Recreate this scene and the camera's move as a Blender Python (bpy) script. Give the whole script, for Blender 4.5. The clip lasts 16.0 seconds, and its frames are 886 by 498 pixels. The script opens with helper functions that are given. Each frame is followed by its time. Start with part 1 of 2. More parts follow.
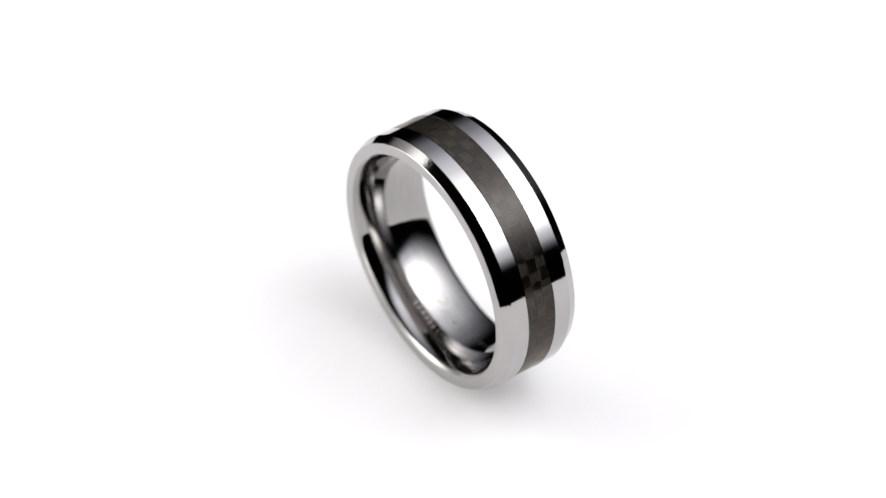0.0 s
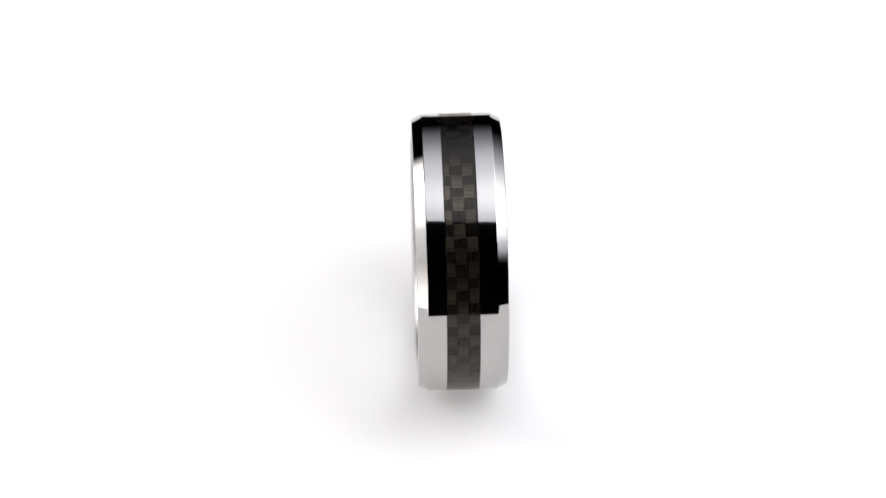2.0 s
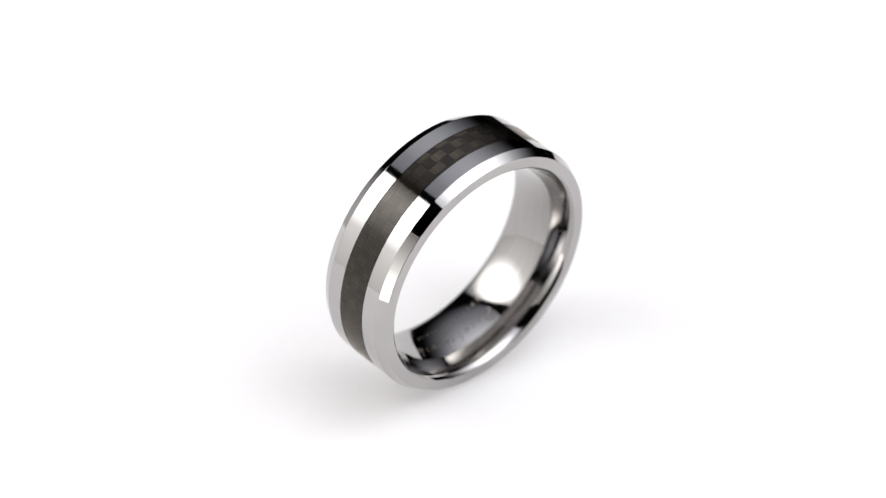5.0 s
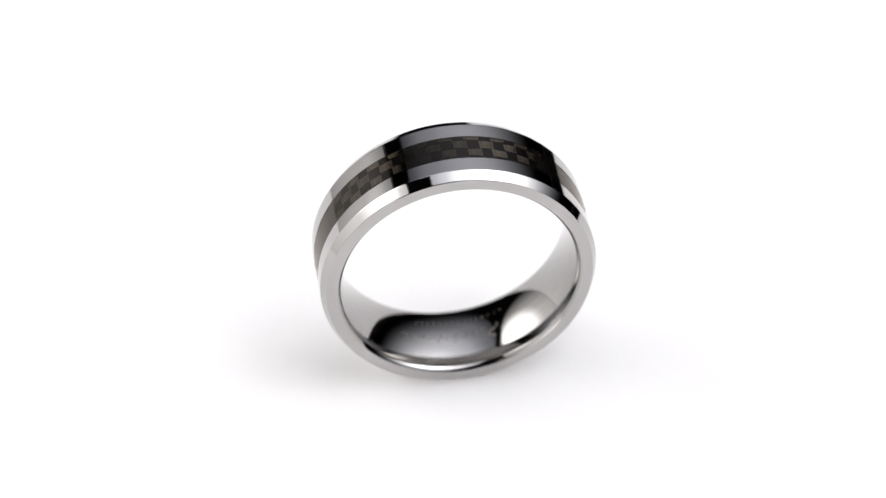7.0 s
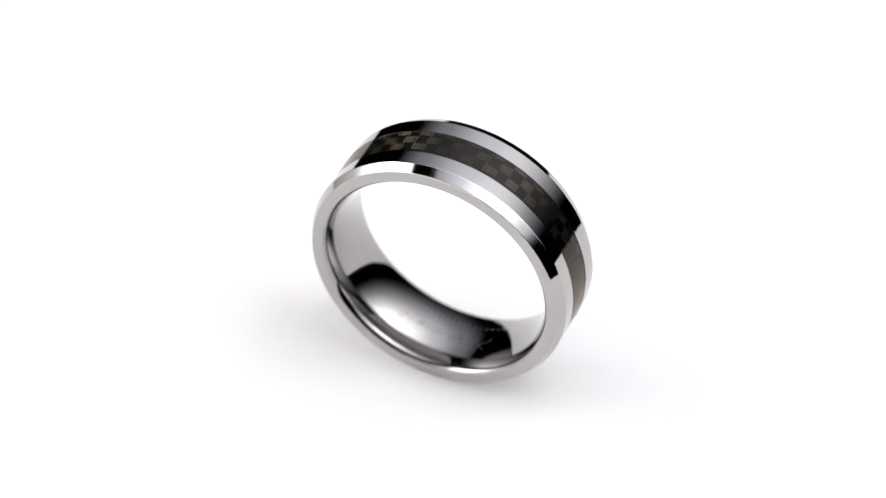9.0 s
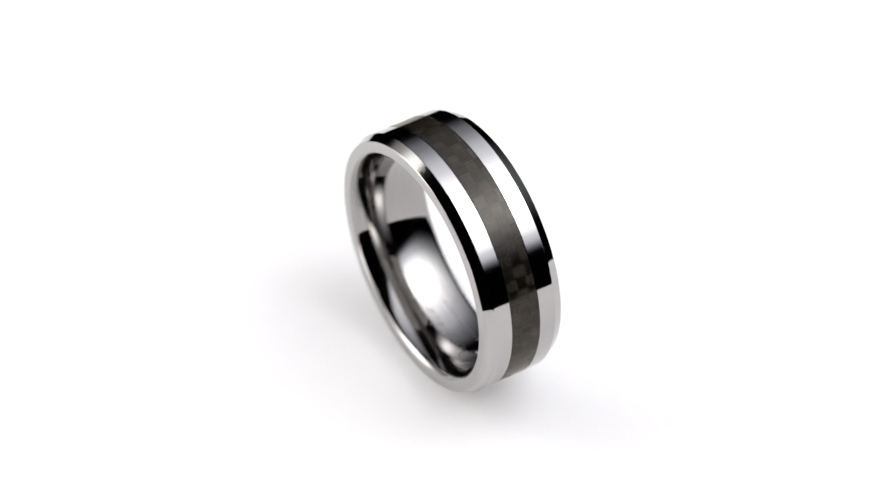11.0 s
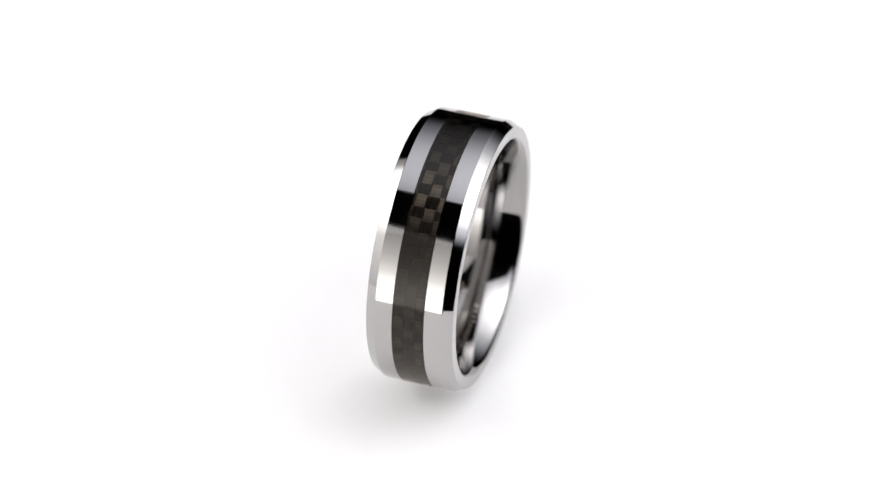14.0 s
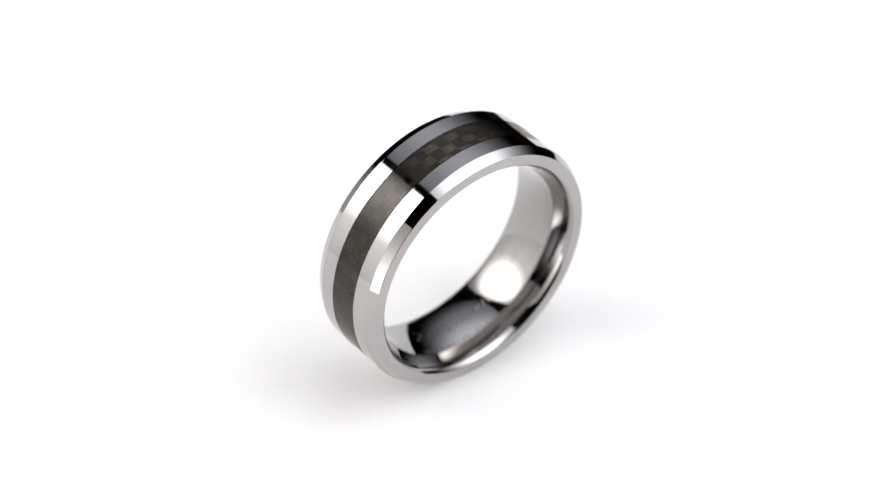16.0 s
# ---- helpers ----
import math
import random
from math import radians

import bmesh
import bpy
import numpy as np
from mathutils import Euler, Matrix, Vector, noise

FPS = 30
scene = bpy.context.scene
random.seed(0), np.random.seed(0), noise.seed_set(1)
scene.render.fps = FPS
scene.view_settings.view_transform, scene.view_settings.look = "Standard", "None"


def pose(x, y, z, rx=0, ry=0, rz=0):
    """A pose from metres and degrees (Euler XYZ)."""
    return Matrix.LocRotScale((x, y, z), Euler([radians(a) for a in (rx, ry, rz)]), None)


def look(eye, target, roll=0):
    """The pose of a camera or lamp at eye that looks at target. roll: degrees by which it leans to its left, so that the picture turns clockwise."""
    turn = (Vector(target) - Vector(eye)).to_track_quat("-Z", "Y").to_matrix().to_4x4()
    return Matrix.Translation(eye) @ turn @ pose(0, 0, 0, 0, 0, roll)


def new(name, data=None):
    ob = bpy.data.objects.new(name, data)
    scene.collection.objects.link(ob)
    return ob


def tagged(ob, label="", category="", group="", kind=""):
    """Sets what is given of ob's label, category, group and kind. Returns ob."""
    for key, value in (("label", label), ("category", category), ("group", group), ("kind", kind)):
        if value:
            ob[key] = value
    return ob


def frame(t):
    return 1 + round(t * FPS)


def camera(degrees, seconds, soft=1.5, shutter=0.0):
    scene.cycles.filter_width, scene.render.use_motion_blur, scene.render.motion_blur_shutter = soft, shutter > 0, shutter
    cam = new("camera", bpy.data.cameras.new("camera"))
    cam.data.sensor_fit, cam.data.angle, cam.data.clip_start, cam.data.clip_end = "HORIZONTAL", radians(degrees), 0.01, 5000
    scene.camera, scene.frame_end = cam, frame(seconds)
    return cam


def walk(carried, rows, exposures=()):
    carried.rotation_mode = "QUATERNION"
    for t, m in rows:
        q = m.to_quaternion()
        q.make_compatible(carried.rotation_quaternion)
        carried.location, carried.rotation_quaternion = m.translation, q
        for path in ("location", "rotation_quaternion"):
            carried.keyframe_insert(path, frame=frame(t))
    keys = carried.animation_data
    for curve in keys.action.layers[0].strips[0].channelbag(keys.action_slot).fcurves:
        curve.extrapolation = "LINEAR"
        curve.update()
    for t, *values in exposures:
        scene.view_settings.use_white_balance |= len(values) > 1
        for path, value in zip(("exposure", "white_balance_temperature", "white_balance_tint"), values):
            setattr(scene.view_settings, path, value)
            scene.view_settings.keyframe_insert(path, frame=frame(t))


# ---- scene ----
MM = 0.001
SECONDS = 16.0

# camera: a macro lens that stands still over the turntable
cam = camera(16.458, SECONDS, soft=1.4)
EYE = (-1.015 * MM, -206.05 * MM, 200.32 * MM)
AIM = (-1.015 * MM, 0.0, 12.801 * MM)
cam.data.dof.use_dof = True
cam.data.dof.focus_distance = 0.270
cam.data.dof.aperture_fstop = 21.0
walk(cam, [(0.0, look(EYE, AIM, -0.48)), (SECONDS, look(EYE, AIM, -0.48))])

# ---- light: a dark studio with three diffusers lit from behind; the turntable's glow is added fill ----
world = bpy.data.worlds.new("studio")
world.use_nodes = True
world.node_tree.nodes["Background"].inputs[0].default_value = (0.5, 0.5, 0.55, 1)
world.node_tree.nodes["Background"].inputs[1].default_value = 0.002
scene.world = world
scene.view_settings.exposure = 0.0

OVERHEAD_GLOW = 7.92
SIDE_GLOW = 10.5
LOW_GLOW = 3.5
PLATE_FILL = 0.22


# ---- materials ----
def material(name):
    m = bpy.data.materials.new(name)
    m.use_nodes = True
    return m, m.node_tree.nodes, m.node_tree.links, m.node_tree.nodes["Principled BSDF"]


def noise_tex(nodes, links, scale, detail=4.0, stretch=(1, 1, 1)):
    co = nodes.new("ShaderNodeTexCoord")
    mp = nodes.new("ShaderNodeMapping")
    mp.inputs["Scale"].default_value = stretch
    links.new(co.outputs["Object"], mp.inputs["Vector"])
    n = nodes.new("ShaderNodeTexNoise")
    n.inputs["Scale"].default_value, n.inputs["Detail"].default_value = scale, detail
    links.new(mp.outputs["Vector"], n.inputs["Vector"])
    return n


def ramp(nodes, links, source, stops):
    r = nodes.new("ShaderNodeValToRGB")
    while len(r.color_ramp.elements) < len(stops):
        r.color_ramp.elements.new(0.5)
    for e, (at, c) in zip(r.color_ramp.elements, stops):
        e.position, e.color = at, (*c, 1) if len(c) == 3 else c
    links.new(source, r.inputs["Fac"])
    return r


def bump(nodes, links, source, strength, distance, bsdf, slot="Normal"):
    b = nodes.new("ShaderNodeBump")
    b.inputs["Strength"].default_value, b.inputs["Distance"].default_value = strength, distance
    links.new(source, b.inputs["Height"])
    links.new(b.outputs["Normal"], bsdf.inputs[slot])


def tungsten():
    m, nodes, links, b = material("polished tungsten")
    b.inputs["Metallic"].default_value = 1.0
    fine = noise_tex(nodes, links, 900, 5)
    wide = noise_tex(nodes, links, 140, 3)
    col = ramp(nodes, links, wide.outputs["Fac"], [(0.3, (0.430, 0.417, 0.408)), (0.7, (0.450, 0.437, 0.428))])
    links.new(col.outputs["Color"], b.inputs["Base Color"])
    marks = noise_tex(nodes, links, 1500, 3, (4.0, 0.25, 0.25))
    rough = ramp(nodes, links, fine.outputs["Fac"], [(0.3, (0.03,) * 3), (0.75, (0.07,) * 3)])
    bump(nodes, links, marks.outputs["Fac"], 0.015, 0.00002, b)
    links.new(rough.outputs["Color"], b.inputs["Roughness"])
    return m


def tungsten_inside():
    """The inner wall: polished less finely, with drawn marks round the bore."""
    m, nodes, links, b = material("honed tungsten")
    b.inputs["Metallic"].default_value = 1.0
    lines = noise_tex(nodes, links, 500, 4, (6, 0.6, 0.6))
    col = ramp(nodes, links, lines.outputs["Fac"], [(0.3, (0.340, 0.329, 0.321)), (0.7, (0.372, 0.360, 0.351))])
    links.new(col.outputs["Color"], b.inputs["Base Color"])
    rough = ramp(nodes, links, lines.outputs["Fac"], [(0.3, (0.05,) * 3), (0.75, (0.085,) * 3)])
    links.new(rough.outputs["Color"], b.inputs["Roughness"])
    return m


def resin_fibre(name, tone, rough, along):
    """Carbon filaments under clear resin: a brushed gloss whose streak runs across the filaments, below a polished clear skin.
    along: +1 where the filaments run round the ring, -1 where they run across it."""
    m, nodes, links, b = material(name)
    nodes.remove(b)
    co = nodes.new("ShaderNodeTexCoord")
    grain = noise_tex(nodes, links, 900, 3, (4.0, 0.35, 0.35) if along > 0 else (0.35, 4.0, 4.0))
    blotch = noise_tex(nodes, links, 420, 2)
    info = nodes.new("ShaderNodeObjectInfo")
    mix = nodes.new("ShaderNodeMath")
    mix.operation = "MULTIPLY_ADD"
    links.new(info.outputs["Random"], mix.inputs[0])
    mix.inputs[1].default_value = 0.3
    both = nodes.new("ShaderNodeMath")
    both.operation = "ADD"
    links.new(grain.outputs["Fac"], both.inputs[0])
    links.new(blotch.outputs["Fac"], both.inputs[1])
    links.new(both.outputs[0], mix.inputs[2])
    gain = nodes.new("ShaderNodeMapRange")
    gain.inputs["From Min"].default_value, gain.inputs["From Max"].default_value = 0.7, 1.6
    links.new(mix.outputs[0], gain.inputs["Value"])
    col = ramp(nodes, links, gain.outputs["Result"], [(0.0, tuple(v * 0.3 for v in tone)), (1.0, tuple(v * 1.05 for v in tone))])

    def turned(source, kind):
        t = nodes.new("ShaderNodeVectorTransform")
        t.vector_type, t.convert_from, t.convert_to = kind, "OBJECT", "WORLD"
        links.new(source, t.inputs[0])
        return t.outputs[0]
    axis = nodes.new("ShaderNodeCombineXYZ")
    axis.inputs[0].default_value = 1.0
    fibre = nodes.new("ShaderNodeBsdfAnisotropic")
    fibre.distribution = "BECKMANN"
    fibre.inputs["Roughness"].default_value = rough
    fibre.inputs["Anisotropy"].default_value = 0.93 * along
    links.new(col.outputs["Color"], fibre.inputs["Color"])
    links.new(turned(axis.outputs[0], "VECTOR"), fibre.inputs["Tangent"])
    # the clear skin is polished flush and round about the ring's axis
    flat = nodes.new("ShaderNodeVectorMath")
    flat.operation = "MULTIPLY"
    flat.inputs[1].default_value = (0, 1, 1)
    links.new(co.outputs["Object"], flat.inputs[0])
    skin_normal = turned(flat.outputs[0], "NORMAL")
    skin = nodes.new("ShaderNodeBsdfAnisotropic")
    skin.inputs["Roughness"].default_value = 0.06
    skin.inputs["Color"].default_value = (1, 0.935, 0.86, 1)
    links.new(skin_normal, skin.inputs["Normal"])
    fresnel = nodes.new("ShaderNodeFresnel")
    fresnel.inputs["IOR"].default_value = 1.45
    links.new(skin_normal, fresnel.inputs["Normal"])
    weight = nodes.new("ShaderNodeMath")
    weight.operation = "MULTIPLY"
    weight.inputs[1].default_value = 0.74
    links.new(fresnel.outputs[0], weight.inputs[0])
    over = nodes.new("ShaderNodeMixShader")
    links.new(weight.outputs[0], over.inputs[0])
    links.new(fibre.outputs[0], over.inputs[1])
    links.new(skin.outputs[0], over.inputs[2])
    links.new(over.outputs[0], nodes["Material Output"].inputs["Surface"])
    return m


def white_acrylic():
    m, nodes, links, b = material("white acrylic")
    spots = noise_tex(nodes, links, 60, 4)
    col = ramp(nodes, links, spots.outputs["Fac"], [(0.3, (0.574, 0.558, 0.555)), (0.7, (0.587, 0.571, 0.568))])
    links.new(col.outputs["Color"], b.inputs["Base Color"])
    # light spreads inside the translucent sheet and softens the shadows on it
    b.subsurface_method = "BURLEY"
    b.inputs["Subsurface Weight"].default_value = 1.0
    b.inputs["Subsurface Radius"].default_value = (1.0, 0.93, 0.9)
    b.inputs["Subsurface Scale"].default_value = 0.0075
    b.inputs["Roughness"].default_value = 0.75
    b.inputs["Specular IOR Level"].default_value = 0.1
    # no lamp below: an even glow added to the acrylic lifts its shadows
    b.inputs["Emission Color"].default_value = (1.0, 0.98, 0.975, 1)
    b.inputs["Emission Strength"].default_value = PLATE_FILL
    return m


def plain(name, colour, rough, metal=0.0, vary=0.15, scale=30):
    m, nodes, links, b = material(name)
    n = noise_tex(nodes, links, scale, 5)
    lo, hi = tuple(c * (1 - vary) for c in colour), tuple(c * (1 + vary) for c in colour)
    col = ramp(nodes, links, n.outputs["Fac"], [(0.3, lo), (0.7, hi)])
    links.new(col.outputs["Color"], b.inputs["Base Color"])
    b.inputs["Roughness"].default_value, b.inputs["Metallic"].default_value = rough, metal
    return m


def glowing_cloth(name, colour, strength, centre, radius, stops, dim=(), cool=(1, 1, 1)):
    """Translucent cloth with a lamp head behind it: brightest before the lamp, paler and cooler towards the rim."""
    m, nodes, links, b = material(name)
    nodes.remove(b)
    co = nodes.new("ShaderNodeTexCoord")
    off = nodes.new("ShaderNodeVectorMath")
    off.operation = "DISTANCE"
    off.inputs[1].default_value = centre
    links.new(co.outputs["Object"], off.inputs[0])
    rel = nodes.new("ShaderNodeMath")
    rel.operation = "DIVIDE"
    links.new(off.outputs["Value"], rel.inputs[0])
    rel.inputs[1].default_value = radius
    r = ramp(nodes, links, rel.outputs[0], [(a, tuple(v * c * k ** (1 - min(1, v / 0.33)) for c, k in zip(colour, cool))) for a, v in stops])
    r.color_ramp.interpolation = "LINEAR"
    e = nodes.new("ShaderNodeEmission")
    links.new(r.outputs["Color"], e.inputs["Color"])
    e.inputs["Strength"].default_value = strength
    # where the lamp head's cone ends on the cloth: (axis, dark at, full at)
    xyz = nodes.new("ShaderNodeSeparateXYZ")
    links.new(co.outputs["Object"], xyz.inputs[0])
    last = None
    for axis, dark, full in dim:
        k = nodes.new("ShaderNodeMapRange")
        k.interpolation_type = "SMOOTHSTEP"
        k.inputs["From Min"].default_value, k.inputs["From Max"].default_value = dark, full
        links.new(xyz.outputs[axis], k.inputs["Value"])
        times = nodes.new("ShaderNodeMath")
        times.operation = "MULTIPLY"
        links.new(k.outputs["Result"], times.inputs[0])
        times.inputs[1].default_value = strength
        if last is not None:
            links.new(last, times.inputs[1])
        last = times.outputs[0]
    if last is not None:
        links.new(last, e.inputs["Strength"])
    links.new(e.outputs[0], nodes["Material Output"].inputs["Surface"])
    return m


TUNGSTEN = tungsten()
BORE = tungsten_inside()
# weft set lighter than warp: part of the filaments' sheen put into the tone
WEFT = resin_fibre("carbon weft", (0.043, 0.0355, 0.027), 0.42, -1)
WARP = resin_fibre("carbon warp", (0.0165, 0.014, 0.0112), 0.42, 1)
RESIN = resin_fibre("black resin bed", (0.010, 0.0086, 0.007), 0.42, 1)
ETCH = plain("laser-etched metal", (0.27, 0.232, 0.20), 0.34, 1.0)
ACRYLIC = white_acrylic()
BLACK_CLOTH = plain("black studio cloth", (0.006, 0.006, 0.007), 0.9)
BLACK_METAL = plain("black painted metal", (0.015, 0.015, 0.015), 0.4)


# ---- mesh helpers ----
def part(name, bm, mat, parent=None, label="", smooth=True):
    me = bpy.data.meshes.new(name)
    bm.normal_update()
    for f in bm.faces:
        f.smooth = smooth
    bm.to_mesh(me)
    bm.free()
    me.materials.append(mat)
    ob = new(name, me)
    ob.parent = parent
    if label:
        tagged(ob, label)
    return ob


def empty(name, m):
    ob = new(name)
    ob.empty_display_size = 0.01
    ob.matrix_basis = m
    return ob


def lathe_x(profile, steps, closed):
    """A profile of (along the axis, radius) turned round the x axis."""
    bm = bmesh.new()
    rings = []
    for x, r in profile:
        rings.append([bm.verts.new((x, r * math.cos(2 * math.pi * i / steps), r * math.sin(2 * math.pi * i / steps))) for i in range(steps)])
    pairs = list(zip(rings, rings[1:])) + ([(rings[-1], rings[0])] if closed else [])
    for a, b in pairs:
        for i in range(steps):
            j = (i + 1) % steps
            bm.faces.new((a[i], a[j], b[j], b[i]))
    bmesh.ops.recalc_face_normals(bm, faces=bm.faces)
    return bm


def lathe_z(profile, steps=96):
    bm = lathe_x([(z, r) for r, z in profile], steps, False)
    bmesh.ops.transform(bm, matrix=Matrix.Rotation(radians(-90), 4, "Y"), verts=bm.verts)
    bmesh.ops.holes_fill(bm, edges=[e for e in bm.edges if e.is_boundary], sides=0)
    bmesh.ops.recalc_face_normals(bm, faces=bm.faces)
    return bm


def rod(a, b, radius, steps=20):
    """A round bar from a to b."""
    a, b = Vector(a), Vector(b)
    bm = bmesh.new()
    bmesh.ops.create_cone(bm, cap_ends=True, segments=steps, radius1=radius, radius2=radius, depth=(b - a).length)
    turn = (b - a).to_track_quat("Z", "Y").to_matrix().to_4x4()
    bmesh.ops.transform(bm, matrix=Matrix.Translation((a + b) / 2) @ turn, verts=bm.verts)
    return bm


def sharpen(ob, degrees):
    """Smooth shading that keeps the facets' edges crisp."""
    me = ob.data
    b = bmesh.new()
    b.from_mesh(me)
    for e in b.edges:
        e.smooth = not (len(e.link_faces) == 2 and e.calc_face_angle(0) > radians(degrees))
    b.to_mesh(me)
    b.free()


# ---- the ring's measures ----
R_OUT = 12.599 * MM       # outer radius
R_SIDE = 12.14 * MM       # radius where the chamfer meets the side
HALF = 4.0 * MM           # half the band's width
FLAT = 3.085 * MM         # half the flat face
INLAY = 1.476 * MM        # half the inlay
R_RIM = 10.99 * MM        # where the side meets the bore
R_BORE = 10.18 * MM       # comfort-fit bore
DOME = 0.75 * MM          # how far the bore opens towards its rims
STEPS = 360


def rounded(profile, radius, n=3, keep=()):
    """Round each corner of an open profile by a short arc, as polishing leaves it."""
    out = [profile[0]]
    for i, (p, q, s) in enumerate(zip(profile, profile[1:], profile[2:]), 1):
        if i in keep:
            out.append(q)
            continue
        p, q, s = Vector(p), Vector(q), Vector(s)
        a = q + (p - q).normalized() * min(radius, (p - q).length * 0.45)
        c = q + (s - q).normalized() * min(radius, (s - q).length * 0.45)
        for k in range(n + 1):
            u = k / n
            out.append(tuple((1 - u) ** 2 * a + 2 * u * (1 - u) * q + u * u * c))
    return out + [profile[-1]]


def finger_ring():
    ring = empty("ring", pose(0, 0, R_OUT))
    tagged(ring, "polished silver tungsten ring, black carbon fibre inlay, on white acrylic", "ring")

    groove = R_OUT - 0.24 * MM
    outer = [(-HALF, R_RIM + 0.1 * MM), (-HALF, R_SIDE), (-FLAT, R_OUT), (-INLAY, R_OUT), (-INLAY, groove), (INLAY, groove),
             (INLAY, R_OUT), (FLAT, R_OUT), (HALF, R_SIDE), (HALF, R_RIM + 0.1 * MM)]
    band = part("band", lathe_x(rounded(outer, 0.05 * MM, 2, (3, 4, 5, 6)), STEPS, False), TUNGSTEN, ring)
    sharpen(band, 5)

    # comfort fit: domed across the whole width, rolled over at both rims
    prof = []
    for k in range(65):
        x = -HALF + 2 * HALF * k / 64
        u = abs(x) / HALF
        v = max(0.0, (u - 0.86) / 0.14)
        prof.append((x, R_BORE + DOME * u * u + (R_RIM + 0.1 * MM - R_BORE - DOME) * (1 - math.sqrt(max(0.0, 1 - v * v)))))
    part("inner_wall", lathe_x(prof, STEPS, False), BORE, ring, "honed silver comfort-fit inner wall")
    return ring


def inlay_weave(ring):
    """Black inlay: a resin bed with a plain weave of carbon tows in it, each crossing a low pillow."""
    bed, lip = R_OUT - 0.04 * MM, R_OUT - 0.004 * MM
    edge = INLAY - 0.001 * MM
    base = part("carbon_inlay", lathe_x([(-edge, bed - 0.08 * MM), (-edge, lip), (-edge + 0.05 * MM, bed), (edge - 0.05 * MM, bed), (edge, lip), (edge, bed - 0.08 * MM)], STEPS, False),
                RESIN, ring, "black carbon fibre inlay under clear resin")
    sharpen(base, 40)

    turns, wide = 34, 1.07 * MM           # tow crossings round the ring (light and dark together make one period), tow width
    step = 360 / turns / 2
    reach = edge - 0.1 * MM
    rnd = random.Random(4)
    for c in range(4):
        for k in range(2 * turns):
            light = (k + c) % 2 == 0
            at = -2.3 + step * k + rnd.uniform(-0.5, 0.5)
            # the cloth lies a little wavy in its groove
            drift = 0.2 * (1 - math.cos(radians(2 * (at - 12)))) * MM
            x = -1.47 * MM + c * wide + drift + rnd.uniform(-0.05, 0.05) * MM
            hw = wide * (0.54 if light else 0.62) * rnd.uniform(0.92, 1.04)
            ha = radians(step) * (0.56 if light else 0.6) * rnd.uniform(0.9, 1.06)
            lo, hi = max(-reach, x - hw), min(reach, x + hw)
            if hi - lo < 0.12 * MM:
                continue
            slant = rnd.uniform(-0.06, 0.06)
            top = bed + (0.030 if light else 0.017) * MM
            lean = rnd.uniform(-0.009, 0.009) * MM
            bm = bmesh.new()
            n, q, grid = 6, 6, []
            for i in range(n + 1):
                px = lo + (hi - lo) * i / n
                u = (px - x) / hw
                line = []
                for j in range(q + 1):
                    v = 2 * j / q - 1
                    # filaments bow over the crossing along their run and lie level across it
                    run, side = (u, v) if light else (v, u)
                    r = bed - 0.003 * MM + (top - bed) * max(0.0, 1 - run * run) * (1 - 0.35 * side ** 4) + lean * v * (1 - u * u)
                    a = v * ha + slant * u * ha
                    line.append(bm.verts.new((px, r * math.sin(a), r * math.cos(a))))
                grid.append(line)
            for i in range(n):
                for j in range(q):
                    bm.faces.new((grid[i][j], grid[i][j + 1], grid[i + 1][j + 1], grid[i + 1][j]))
            bmesh.ops.recalc_face_normals(bm, faces=bm.faces)
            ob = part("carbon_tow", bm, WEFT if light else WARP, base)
            ob.matrix_basis = Matrix.Rotation(radians(-at), 4, "X")


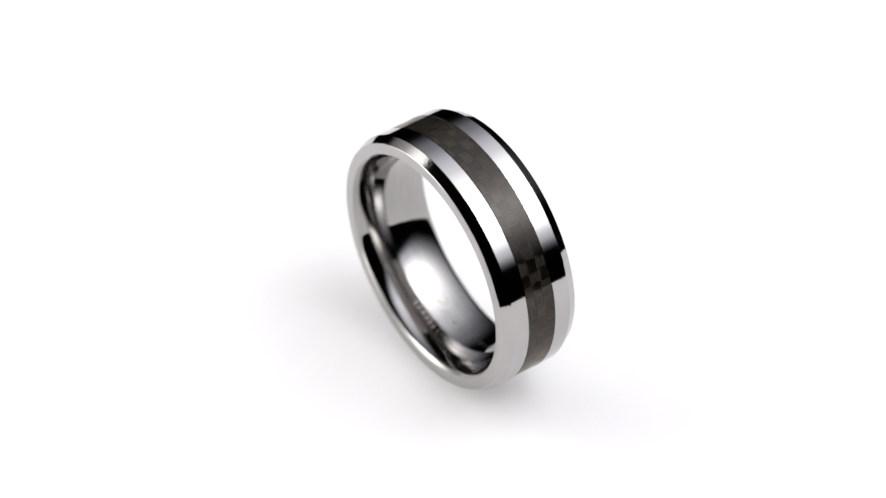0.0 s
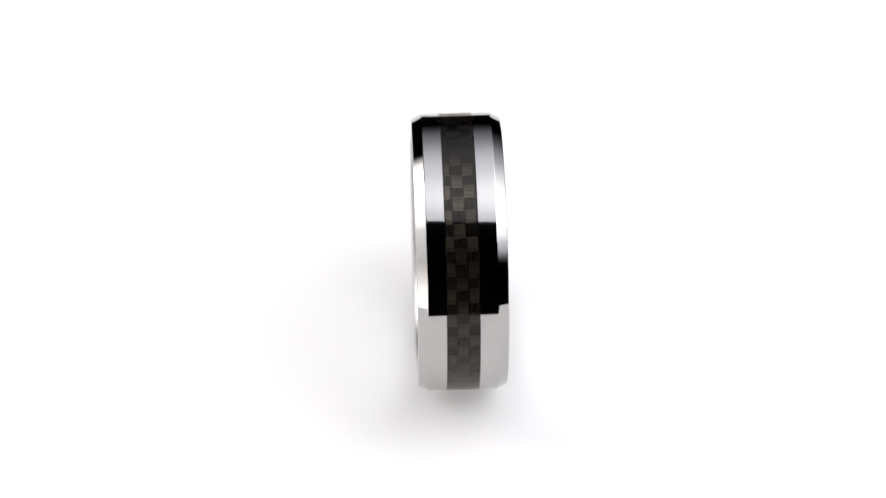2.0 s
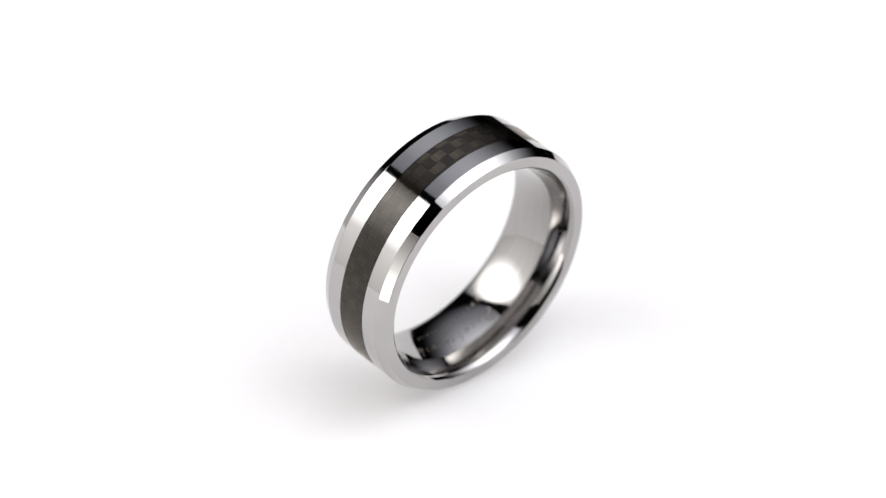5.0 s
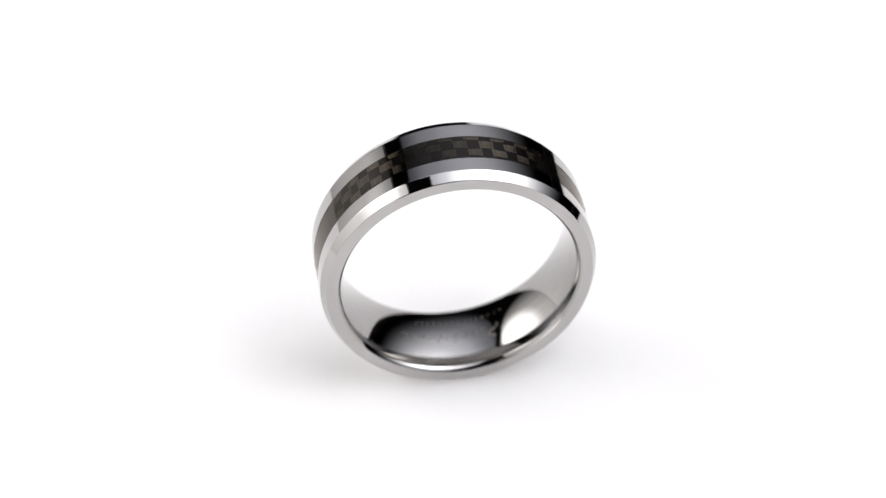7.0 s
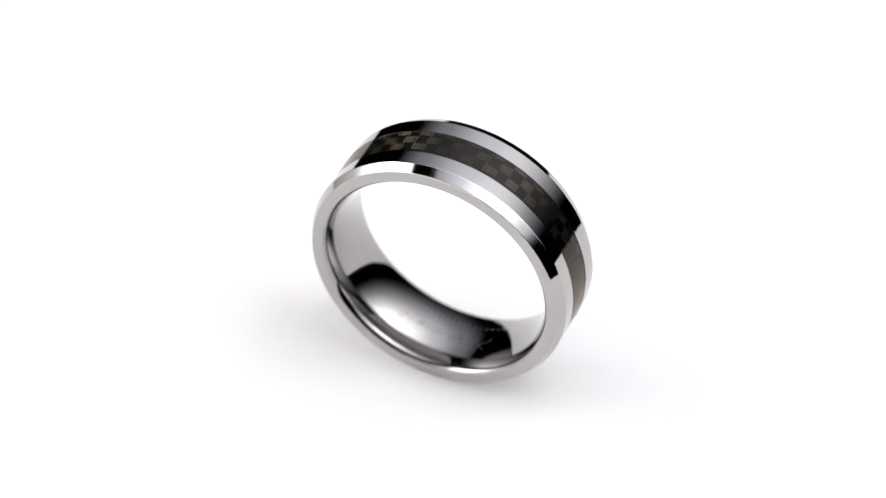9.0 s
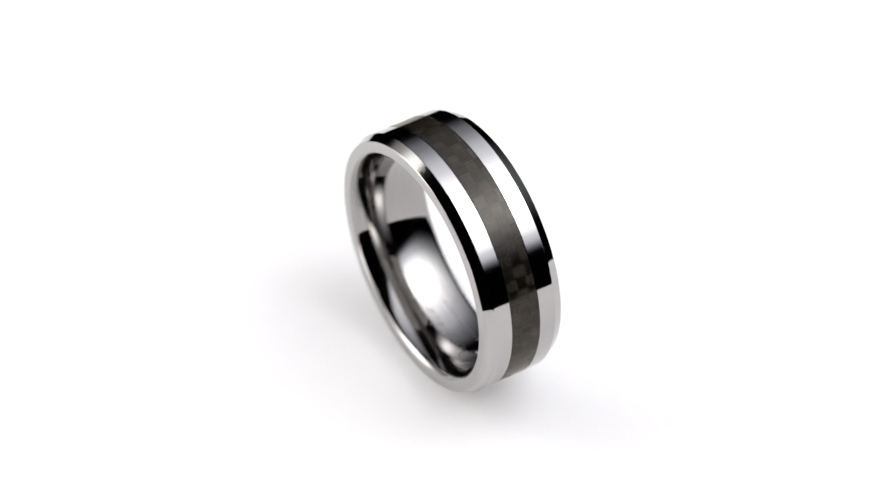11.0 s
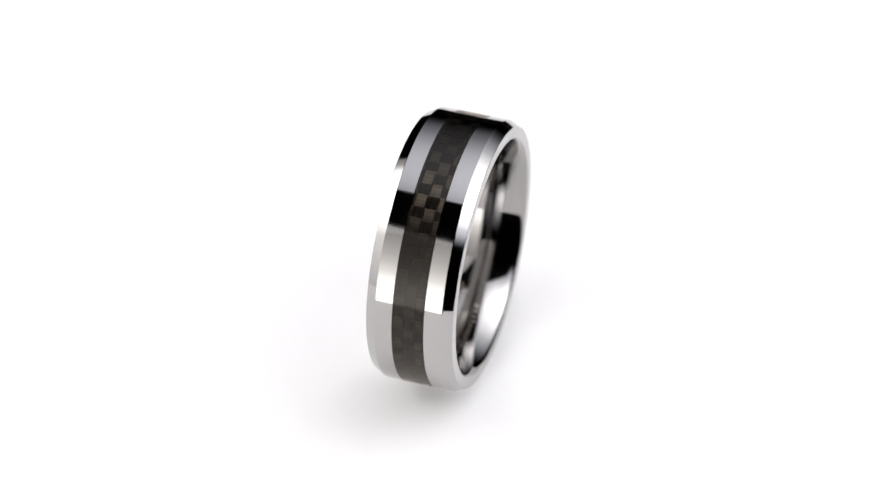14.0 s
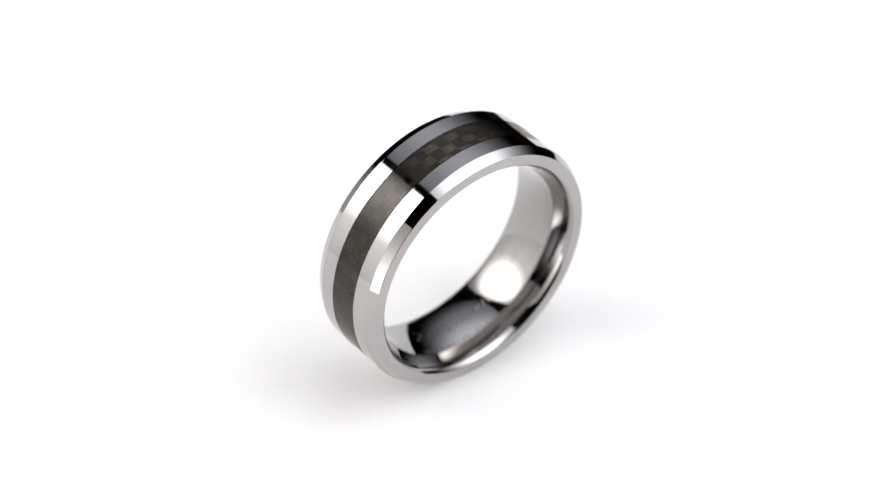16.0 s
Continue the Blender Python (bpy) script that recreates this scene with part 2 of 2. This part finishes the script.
def engraving(ring):
    """Two worn lines etched into the inner wall, neither of them readable: one of tall flowing strokes, one of small upright bars."""
    def etched(name, path, width):
        """A flat stroke on the wall along a path of (across, along) in millimetres from the line's start."""
        bm = bmesh.new()
        rows = []
        for i, (x, a) in enumerate(path):
            p, q = path[max(0, i - 1)], path[min(len(path) - 1, i + 1)]
            dx, da = q[0] - p[0], q[1] - p[1]
            size = math.hypot(dx, da) or 1.0
            taper = width * (0.55 + 0.45 * math.sin(math.pi * i / (len(path) - 1)))
            line = []
            for k in (-0.5, 0.5):
                ex, ea = x - da / size * taper * k, a + dx / size * taper * k
                r = R_BORE + DOME * (ex * MM / HALF) ** 2 - 0.006 * MM
                ang = ea * MM / R_BORE
                line.append(bm.verts.new((ex * MM, r * math.cos(ang), r * math.sin(ang))))
            rows.append(line)
        for p, q in zip(rows, rows[1:]):
            bm.faces.new((p[0], p[1], q[1], q[0]))
        part(name, bm, ETCH, ring)

    def curve(x, a, tall, wide, lean, bend, turns, n=12):
        """A swinging stroke: up by tall, leaning, with so many half swings of its width."""
        out = []
        for i in range(n + 1):
            v = i / n
            out.append((x + tall * (v - 0.5), a - lean * tall * (v - 0.5) + wide * math.sin(math.pi * turns * v + bend)))
        return out

    per = math.radians(1) * R_BORE / MM
    rnd = random.Random(9)
    # the flowing line opens with a tall double swing and runs on in low strokes
    etched("etched_stroke", curve(0.62, -69.5 * per, 1.55, 0.42, 0.25, 0.3, 2.2, 18), 0.17)
    at = -75.5
    for k in range(10):
        tall = 1.35 if k in (3, 5, 9) else 0.72
        low = 0.52 if tall > 1 else 0.36
        etched("etched_stroke", curve(low, at * per, tall, 0.05, 0.45, 0.0, 1), 0.12)
        etched("etched_stroke", curve(0.30, (at - 1.9) * per, 0.55, rnd.choice((-0.24, 0.2, 0.26)), 0.3, rnd.uniform(-0.2, 0.4), 1.1), 0.10)
        at -= rnd.uniform(4.3, 5.2)
    # the small line: bars with short feet
    at = -63.5
    for k in range(15):
        etched("etched_bar", curve(-1.55, at * per, 0.5, 0.0, 0.05, 0.0, 1, 4), 0.13)
        if k % 3 != 1:
            foot = rnd.choice((-1.78, -1.55, -1.33))
            etched("etched_bar", [(foot, at * per), (foot, (at - 0.8) * per), (foot, (at - 1.6) * per)], 0.10)
        at -= rnd.uniform(2.9, 3.5)


# ---- the table and the turntable ----
def turntable():
    tt = empty("turntable", pose(0, 0, -0.045))
    tagged(tt, "round translucent white acrylic turntable with an added fill glow, on black drum", "turntable")
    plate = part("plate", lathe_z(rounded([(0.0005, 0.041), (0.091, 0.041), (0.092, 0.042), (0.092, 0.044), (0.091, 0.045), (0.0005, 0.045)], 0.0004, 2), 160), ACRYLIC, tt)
    part("drum", lathe_z([(0.0005, 0.0), (0.07, 0.0), (0.07, 0.041), (0.0005, 0.041)]), BLACK_METAL, tt, "low black drum")
    for o in tt.children:
        sharpen(o, 30)
    stand = empty("pedestal_table", pose(0, 0, -0.8))
    tagged(stand, "small round pedestal table draped in black", "table")
    top = part("tabletop", lathe_z([(0.0005, 0.735), (0.12, 0.735), (0.12, 0.755), (0.0005, 0.755)]), BLACK_CLOTH, stand)
    sharpen(top, 30)
    col = part("column", lathe_z([(0.0005, 0.015), (0.03, 0.015), (0.03, 0.735), (0.0005, 0.735)]), BLACK_METAL, stand)
    sharpen(col, 30)
    foot = part("foot", lathe_z([(0.0005, 0.0), (0.17, 0.0), (0.17, 0.015), (0.0005, 0.015)]), BLACK_METAL, stand)
    sharpen(foot, 30)
    return plate


def outline(corners, n=14):
    """A closed outline from corners (x, y, radius), each rounded by an arc."""
    out = []
    for k, (x, y, r) in enumerate(corners):
        q = Vector((x, y))
        p, s = Vector(corners[k - 1][:2]), Vector(corners[(k + 1) % len(corners)][:2])
        a, c = q + (p - q).normalized() * r, q + (s - q).normalized() * r
        for i in range(n + 1):
            u = i / n
            out.append((1 - u) ** 2 * a + 2 * u * (1 - u) * q + u * u * c)
    return out


def diffuser(name, centre, aim, shape, cloth, grip_at, foot_shift, tube=0.006, trim=None):
    """A cloth diffuser stretched in a tube frame, on a pole; its -z side faces the table."""
    m = look(centre, aim)
    thing = empty(name, m)
    bm = bmesh.new()
    bm.faces.new([bm.verts.new((p.x, p.y, 0)) for p in shape])
    part("cloth", bm, cloth, thing, "white translucent cloth lit from behind", smooth=False)
    bm = bmesh.new()
    n = len(shape)
    for i in range(n):
        along = (shape[(i + 1) % n] - shape[i - 1]).normalized()
        out = Vector((along.y, -along.x))
        for j in range(8):
            t = 2 * math.pi * j / 8
            p = shape[i] + out * tube * math.cos(t)
            bm.verts.new((p.x, p.y, tube * math.sin(t)))
    bm.verts.ensure_lookup_table()
    for i in range(n):
        for j in range(8):
            bm.faces.new((bm.verts[i * 8 + j], bm.verts[(i + 1) % n * 8 + j], bm.verts[(i + 1) % n * 8 + (j + 1) % 8], bm.verts[i * 8 + (j + 1) % 8]))
    bmesh.ops.recalc_face_normals(bm, faces=bm.faces)
    part("frame", bm, trim or BLACK_METAL, thing)
    back = m.inverted()
    grip = m @ Vector((*grip_at, 0.02))
    foot = Vector((grip.x + foot_shift[0], grip.y + foot_shift[1], -0.8))
    part("pole", rod(back @ grip, back @ foot, 0.011), BLACK_METAL, thing)
    part("base_plate", rod(back @ foot, back @ (foot + Vector((0, 0, 0.015))), 0.14, 40), BLACK_METAL, thing, smooth=False)
    return thing


def studio():
    A_AXIS = Vector((0.457, 0.384, 0.802)).normalized()
    B_AXIS = Vector((-0.981, -0.171, -0.094)).normalized()
    ring_at = Vector((0, 0, 0.016))
    ca, cb = ring_at + A_AXIS * 0.30, ring_at + B_AXIS * 0.20
    hot_a = Vector((0.578, -0.145, 0.803))
    hot_a = ring_at + hot_a * (0.30 / hot_a.dot(A_AXIS))
    hot_b = Vector((-0.717, 0.269, 0.643))
    hot_b = ring_at + hot_b * (0.20 / hot_b.dot(B_AXIS))
    la, lb = look(ca, ring_at).inverted() @ hot_a, look(cb, ring_at).inverted() @ hot_b
    over = glowing_cloth("overhead diffuser cloth", (0.962, 0.97, 1.01), OVERHEAD_GLOW, la, 0.70,
                         [(0.0, 1.0), (0.1, 0.8333), (0.17, 0.5667), (0.225, 0.4), (0.286, 0.3), (0.357, 0.2), (0.457, 0.1433), (0.543, 0.09), (0.63, 0.059), (0.72, 0.0483), (0.83, 0.025), (1.0, 0.0025)],
                         [("X", -0.68, -0.47), ("Y", -0.32, 0.06)], (0.95, 0.98, 1.07))
    side = glowing_cloth("side diffuser cloth", (1.0, 0.99, 0.985), SIDE_GLOW, lb, 0.6,
                         [(0.0, 1.0), (0.1, 0.82), (0.18, 0.54), (0.24, 0.37), (0.275, 0.23), (0.31, 0.15), (0.38, 0.125), (0.48, 0.097), (0.57, 0.072), (0.7, 0.046), (0.85, 0.027), (1.0, 0.015)],
                         [("X", -0.6, 0.05)])
    panel = outline([(-0.70, 0.372, 0.03), (0.40, 0.372, 0.26), (0.56, -0.05, 0.20), (0.56, -0.48, 0.10), (-0.70, -0.48, 0.03)])
    ring_shape = [Vector((0.43 * math.cos(2 * math.pi * k / 96), 0.43 * math.sin(2 * math.pi * k / 96))) for k in range(96)]
    tagged(diffuser("overhead_diffuser", ca, ring_at, panel, over, (-0.2, -0.48), (0.08, 0.06)),
           "wide white diffuser tilted over the turntable, lit from behind", "light")
    tagged(diffuser("side_diffuser", cb, ring_at, ring_shape, side, (0.0, -0.43), (-0.03, 0.0)),
           "round white diffuser standing upright beside the turntable, lit from behind", "light")
    toward = Vector((math.sin(radians(-146)), math.cos(radians(-146)), 0))
    cc = ring_at + toward * 0.22
    cc.z = 0.03
    low = glowing_cloth("low softbox cloth", (1.0, 0.98, 0.96), LOW_GLOW, (0.0, -0.03, 0.0), 0.24,
                        [(0.0, 1.0), (0.14, 0.85), (0.3, 0.52), (0.45, 0.36), (0.6, 0.27), (0.8, 0.21), (1.0, 0.17)], [("X", 0.085, 0.02)])
    sheet = outline([(0.074, 0.20, 0.06), (-0.085, 0.20, 0.06), (-0.085, -0.075, 0.02), (0.074, -0.075, 0.02)])
    # the frame shares the plate's acrylic, added glow included
    tagged(diffuser("low_softbox", cc, (ring_at.x, ring_at.y, 0.03), sheet, low, (0.0, -0.075), (-0.03, -0.04), 0.0008, ACRYLIC),
           "narrow rounded white softbox standing low beside the turntable", "light")

    # the dark room that closes the place
    S, H, LOW = 2.0, 2.2, -0.8
    def slab(name, lo, hi, kind_label):
        bm = bmesh.new()
        bmesh.ops.create_cube(bm, size=1.0)
        size = Vector(hi) - Vector(lo)
        bmesh.ops.transform(bm, matrix=Matrix.Translation((Vector(lo) + Vector(hi)) / 2) @ Matrix.Diagonal((*size, 1)), verts=bm.verts)
        ob = part(name, bm, BLACK_CLOTH, smooth=False)
        tagged(ob, kind_label, name.split("_")[0], kind="structure")
    slab("floor", (-S, -S, LOW - 0.1), (S, S, LOW), "matt black studio floor")
    slab("ceiling", (-S, -S, H), (S, S, H + 0.1), "matt black studio ceiling")
    slab("wall_north", (-S, S, LOW), (S, S + 0.1, H), "black cloth studio wall")
    slab("wall_south", (-S, -S - 0.1, LOW), (S, -S, H), "black cloth studio wall")
    slab("wall_east", (S, -S, LOW), (S + 0.1, S, H), "black cloth studio wall")
    slab("wall_west", (-S - 0.1, -S, LOW), (-S, S, H), "black cloth studio wall")


studio()
PLATE = turntable()
RING = finger_ring()
engraving(RING)
inlay_weave(RING)


def motions():
    # the turntable carries the ring round a vertical axis at an even pace once it has started
    rows, plate_rows = [], []
    early = {0.0: 0.4, 0.5: 1.3, 1.0: 0.6, 1.5: 0.2}     # degrees by which it hangs back as it starts
    for k in range(33):
        t = k * 0.5
        turn = 35.299 - 16.659 * t + early.get(t, -0.2)
        c, s = math.cos(radians(turn)), math.sin(radians(turn))
        ox, oy = 0.364 * MM, -0.112 * MM
        rows.append((t, pose(ox * c - oy * s, ox * s + oy * c, R_OUT, 0, 0, turn)))
        plate_rows.append((t, pose(0, 0, 0, 0, 0, turn)))
    walk(RING, rows)
    walk(PLATE, plate_rows)


motions()
